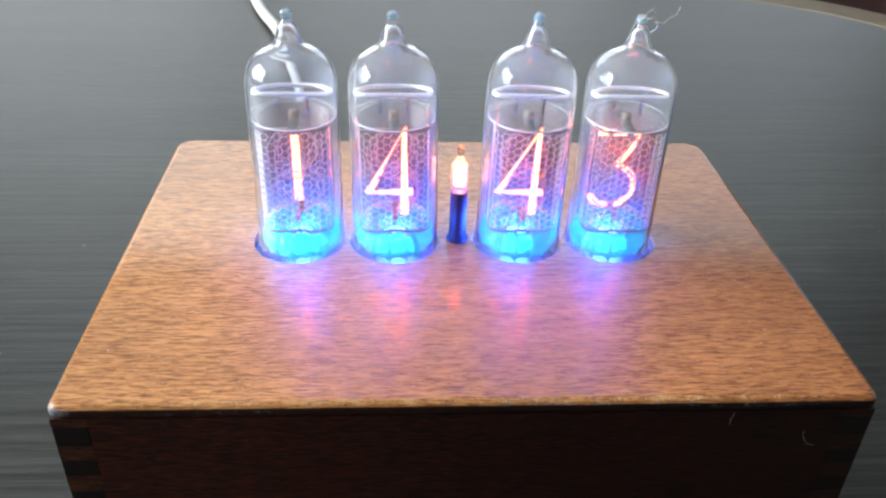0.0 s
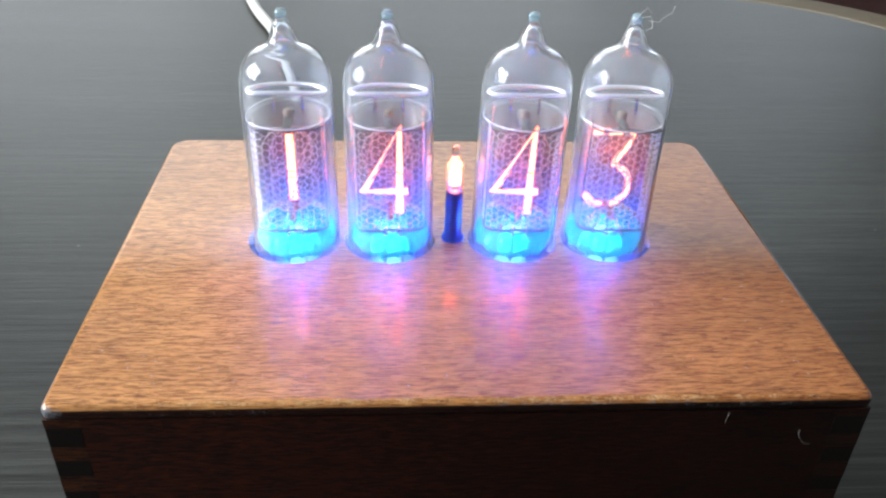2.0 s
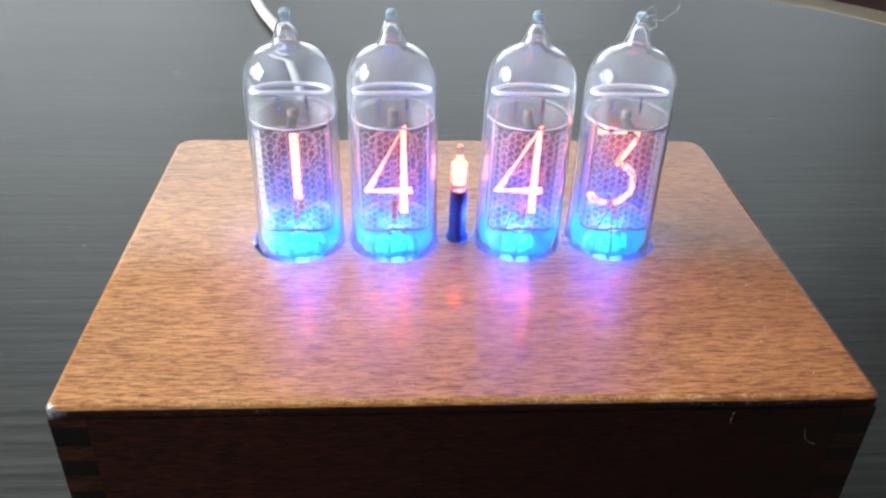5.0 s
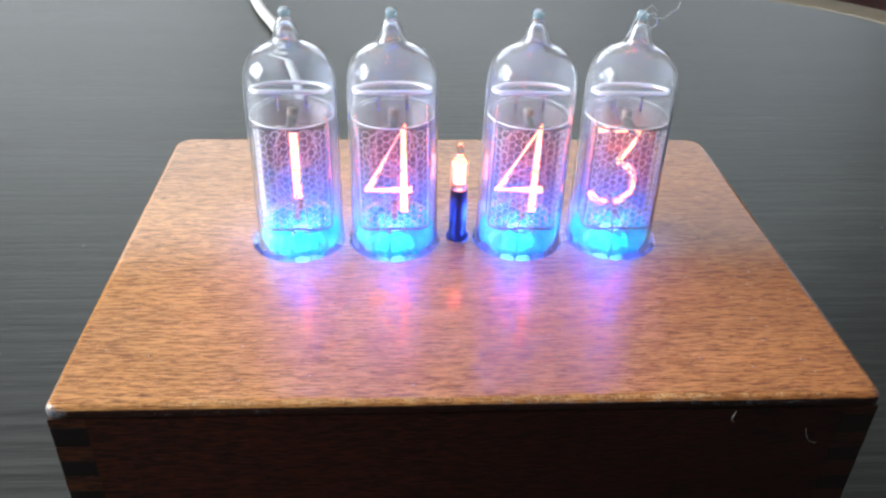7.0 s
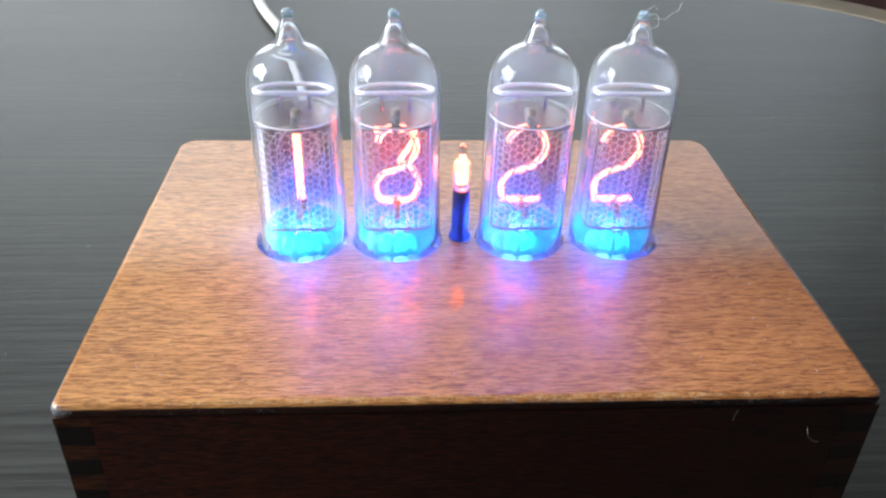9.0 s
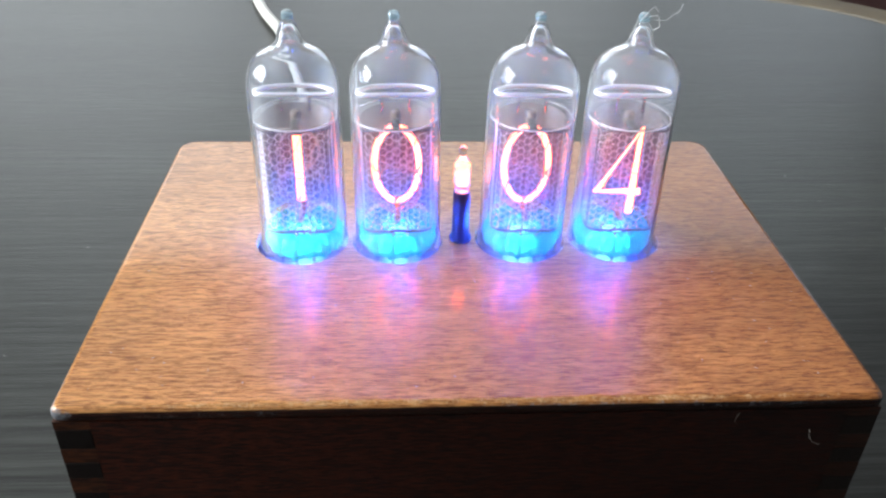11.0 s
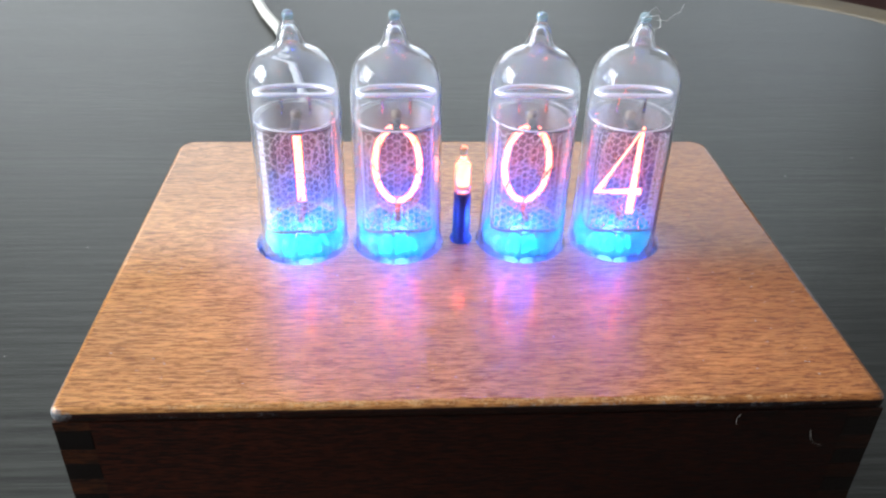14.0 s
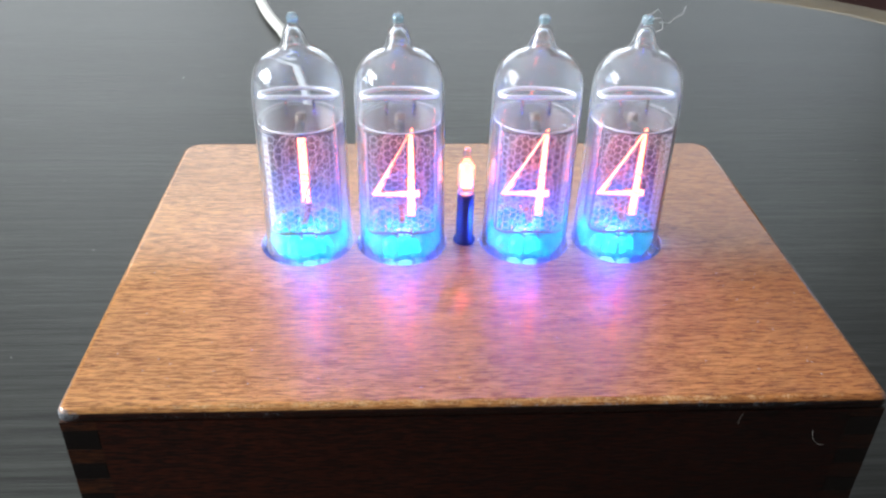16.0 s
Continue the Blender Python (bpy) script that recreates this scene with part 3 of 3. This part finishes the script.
    part("ceramic_cap", lathe(mm([(0, 25.4), (0.7, 25.5), (0.95, 26.2), (0.95, 28.2), (0.7, 28.5), (0, 28.55)]), 16), CERAMIC, tube, "brownish ceramic cap")
    for x in (-2.6, 2.7):
        part("support_wire", sweep([(x * MM, 0.5 * MM, 27.9 * MM), (x * MM, 0.5 * MM, 31.0 * MM), (x * MM, -1.6 * MM, 32.3 * MM)], 0.3 * MM, 6), PIN, tube)
    getter = [(x, -1.9) for x in (-5.6, -2.8, 0.0, 2.8, 5.6)] + [(5.6 + 1.5 * math.sin(a), -0.4 - 1.5 * math.cos(a)) for a in (0.5, 1.0, 1.5, 2.0)]
    getter += [(5.0, 2.0), (2.6, 2.7), (0.0, 2.9), (-2.6, 2.7), (-5.0, 2.0)] + [(-5.6 - 1.5 * math.sin(a), -0.4 - 1.5 * math.cos(a)) for a in (2.0, 1.5, 1.0, 0.5)]
    part("getter_ring", sweep([(x * MM, y * MM, 32.4 * MM) for x, y in getter], 0.42 * MM, 8, True), GETTER, tube, "bright flattened getter ring")
    for d in DIGITS:
        part("cathode", numeral(d, 0.14, 0.8, 4), CATHODE, tube).matrix_basis = pose(0, depth(d), drop(d))
    return tube


LEAN = (-0.25, -0.6, 0.75, 0.3)
tubes = [nixie_tube()]
tubes[0].matrix_basis = pose(TUBE_X[0], TUBE_Y, H, 0, LEAN[0], 0)
for x, lean in zip(TUBE_X[1:], LEAN[1:]):
    tubes.append(copy_thing(tubes[0], pose(x, TUBE_Y, H, 0, lean, 0)))

# what burns in each tube: (from when, the numerals)
SHOW = (
    ((0, (1,)), (8.4, (0,)), (8.5, (2,)), (8.6, (4,)), (8.7, (6,)), (8.8, (8,)), (8.9, (1,)), (14.6, (1, 0)), (14.7, (2,)), (14.8, (4,)), (14.9, (6,)), (15.0, (8,)), (15.1, (0,)), (15.2, (1,))),
    ((0, (4,)), (8.4, (0,)), (8.5, (2,)), (8.6, (4,)), (8.7, (6,)), (8.8, (8,)), (8.9, (0,)), (9.0, (2, 3)), (9.1, (4,)), (9.2, (0,)), (14.7, (2,)), (14.8, (4,)), (14.9, (6,)), (15.0, (8,)), (15.1, (0,)),
     (15.2, (2,)), (15.3, (4,))),
    ((0, (4,)), (8.4, (0,)), (8.5, (2,)), (8.6, (4,)), (8.7, (6,)), (8.8, (8,)), (8.9, (0,)), (9.0, (2,)), (9.1, (4, 5)), (9.2, (6,)), (9.3, (8,)), (9.4, (0,)), (14.7, (2,)), (14.8, (4, 2)), (14.9, (6,)),
     (15.0, (8,)), (15.1, (0,)), (15.2, (2,)), (15.3, (4,)), (15.4, (6,)), (15.5, (8,)), (15.6, (4,))),
    ((0, (3,)), (8.4, (0,)), (8.5, (2,)), (8.6, (4,)), (8.7, (6,)), (8.8, (8,)), (8.9, (0,)), (9.0, (2,)), (9.1, (4, 5)), (9.2, (6, 7)), (9.3, (8,)), (9.4, (0,)), (9.5, (2,)), (9.6, (4,)), (14.7, (2,)),
     (14.8, (4,)), (14.9, (6,)), (15.0, (8,)), (15.1, (0,)), (15.2, (2,)), (15.3, (4,)), (15.4, (6,)), (15.5, (8,)), (15.6, (0,)), (15.7, (3,)), (15.8, (4,))),
)
glow_mesh = {}
glows = []
for tube, show in zip(tubes, SHOW):
    for d in sorted({d for _, ds in show for d in ds}):
        if d not in glow_mesh:
            glow_mesh[d] = mesh_of(numeral(d, 0.76 if d in (1, 4, 6) else 0.62, 0.5, 8), "neon_glow", NEON)
        g = new("neon_glow", glow_mesh[d])
        g.parent = tube
        tagged(g, "orange neon discharge in the shape of a numeral")
        glows.append((g, depth(d), drop(d), [(t, d in ds) for t, ds in show]))

# ---- neon lamp ----
lamp = tagged(new("neon_lamp"), "small clear neon lamp in a dark blue sleeve", "neon lamp")
lamp.matrix_basis = pose(NEON_X, TUBE_Y, H)
part("sleeve", lathe(mm([(1.62, -3), (1.62, -0.05), (2.2, 0.05), (2.3, 0.5), (2.1, 0.95), (1.78, 1.3), (1.72, 6), (1.7, 11.2), (1.55, 11.35), (1.5, 11.2), (1.5, -3)]), 32, True), SLEEVE, lamp, "dark blue heat-shrink sleeve")
bm = lathe(mm([(0, 10.8), (1.4, 10.8), (1.62, 11.5), (1.62, 15.5), (1.56, 17.2), (1.25, 18.1), (0.75, 18.6), (0.62, 19.1), (0.8, 19.8), (0.78, 20.5), (0.5, 21.1), (0, 21.3)]), 32)
lathe(mm([(0, 11.2), (1.2, 11.3), (1.4, 11.8), (1.4, 16.8), (1.1, 17.7), (0, 18.2)]), 32, False, bm)
part("bulb", bm, GLASS, lamp, "clear glass bulb with a sealed tip").visible_shadow = False
# Opaque plug added in the sleeve to block the sunk glow from above.
part("glow_stop", lathe(mm([(0, 9.9), (1.48, 9.9), (1.48, 10.7), (0, 10.7)]), 24), BLACK, lamp, "", False)
part("glass_pinch", lathe(mm([(0, 11.25), (1.1, 11.3), (1.32, 11.9), (1.1, 12.5), (0.5, 12.9), (0, 13.0)]), 20), GLASS, lamp, "fused clear glass foot").visible_shadow = False
for x in (-0.56, 0.56):
    part("electrode", box((x - 0.3) * MM, (x + 0.3) * MM, -0.15 * MM, 0.15 * MM, 12.9 * MM, 16.6 * MM, 0.06 * MM), CATHODE, lamp, "flat grey metal electrode")
    part("lead", sweep([(x * MM, 0, 10.0 * MM), (x * MM, 0, 12.9 * MM)], 0.12 * MM, 6), PIN, lamp)
lamp_glow = part("neon_glow", lathe(mm([(0, 12.7), (0.5, 12.75), (0.72, 13.1), (0.8, 15.0), (0.72, 16.6), (0.5, 17.0), (0, 17.1)]), 24), LAMP_NEON, lamp, "amber neon discharge round the electrodes")

# ---- cable ----
spine = [(-0.034, 0.0945, 0.016), (-0.035, 0.108, 0.013), (-0.037, 0.13, 0.0062), (-0.041, 0.165, 0.0034), (-0.0485, 0.22, 0.0032), (-0.058, 0.27, 0.0032), (-0.0705, 0.314, 0.0032), (-0.082, 0.345, 0.0032),
         (-0.091, 0.376, 0.0032), (-0.098, 0.41, 0.0032)]
path = []
for i in range(len(spine) - 1):
    p = [Vector(spine[max(0, min(len(spine) - 1, i + k))]) for k in (-1, 0, 1, 2)]
    for s in range(6):
        u = s / 6
        path.append(0.5 * (2 * p[1] + (p[2] - p[0]) * u + (2 * p[0] - 5 * p[1] + 4 * p[2] - p[3]) * u * u + (3 * p[1] - p[0] - 3 * p[2] + p[3]) * u ** 3))
path.append(Vector(spine[-1]))
cord = tagged(new("power_cable"), "white rubber power cable lying on the table", "cable")
part("cord", sweep(path, 0.0028, 12), CABLE, cord)
part("strain_relief", sweep([(-0.034, 0.0955, 0.016), (-0.0345, 0.102, 0.0148), (-0.035, 0.107, 0.0133)], (0.0038, 0.0035, 0.0028), 14), CABLE, cord)

# ---- dust, lint and wear ----


def wisp(points, r):
    return sweep(points, r, 4)


fibre = tagged(part("lint_fibre", wisp([(0.0556, 0.00015, 0.0376), (0.0557, 0.0001, 0.0366), (0.0561, 0.0001, 0.0356), (0.0567, 0.0001, 0.0348), (0.0575, 0.0001, 0.0343), (0.0582, 0.00015, 0.0342)], 0.00003), DUST), "pale curled lint fibre on the case front", "lint")
for pts in (((0.0428, 0.0001, 0.0418), (0.0424, 0.0, 0.0408), (0.0423, 0.0, 0.0398), (0.0427, 0.0001, 0.0392)),):
    tagged(part("lint_fibre", wisp(pts, 0.000025), DUST), "short pale lint fibre on the case front", "lint")
tip = Vector((TUBE_X[3], TUBE_Y, H + 0.0468))
for k, pts in enumerate((((0.0008, -0.0006, 0.0), (0.0022, -0.001, 0.0004), (0.003, 0, -0.0006), (0.0034, 0.0006, -0.0022), (0.0022, 0.001, -0.003)),
                         ((-0.0006, -0.0008, -0.0006), (0.0006, -0.0012, 0.0012), (0.0018, 0, 0.0016), (0.003, 0.001, 0.0004)),
                         ((0.0024, 0.0, -0.0008), (0.0046, 0.001, -0.0012), (0.006, 0.002, -0.0004), (0.0074, 0.003, -0.0002), (0.0082, 0.004, 0.0010)),
                         ((-0.001, -0.0008, 0.0002), (-0.0016, -0.001, -0.002), (-0.002, 0.0, -0.0042)))):
    tagged(part("lint_fibre", wisp([tip + Vector(p) for p in pts], 0.00005), LINT), "hair-thin lint caught on the tube tip", "lint")
rng = random.Random(4)
dust = bmesh.new()
for i in range(170):
    on_case = i < 90
    x = rng.uniform(-0.063, 0.063) if on_case else rng.uniform(-0.3, 0.3)
    y = rng.uniform(0.003, 0.04) if on_case else rng.uniform(-0.02, 0.4)
    if not on_case and -0.07 < x < 0.07 and y < 0.1:
        continue
    z = H if on_case else 0.0
    s = rng.uniform(0.00004, 0.0001) if on_case else rng.uniform(0.00008, 0.0002)
    m = Matrix.LocRotScale((x, y, z + s * 0.4), Euler((0, 0, rng.uniform(0, 3))), (s * rng.uniform(1, 3), s, s * 0.4))
    bmesh.ops.create_icosphere(dust, subdivisions=1, radius=1, matrix=m)
tagged(part("dust", dust, DUST, None, "scattered pale dust specks on case and table"), "", "dust", "", "stuff")


# ---- what moves ----
def switched(ob, y, z, states, sink):
    """The discharge stands in the tube while it burns and lies sunk in the socket while it does not."""
    up, down = pose(0, y, z), pose(0, y, z + sink)
    rows, now = [(0, up if states[0][1] else down)], states[0][1]
    for t, on in states[1:]:
        if on != now:
            rows += [(t - 2 / FPS, up if now else down), (t - 1 / FPS, up if on else down)]
            now = on
    rows.append((16.0, up if now else down))
    walk(ob, rows)


def motions():
    for ob, y, z, states in glows:
        switched(ob, y, z, states, SINK)
    blink = [(0, True)]
    for k in range(8):
        blink += [(k + 0.4, False), (k + 0.9, True)]
    blink += [(15.8, False), (15.9, True)]
    switched(lamp_glow, 0, 0, blink, -0.0078)


motions()
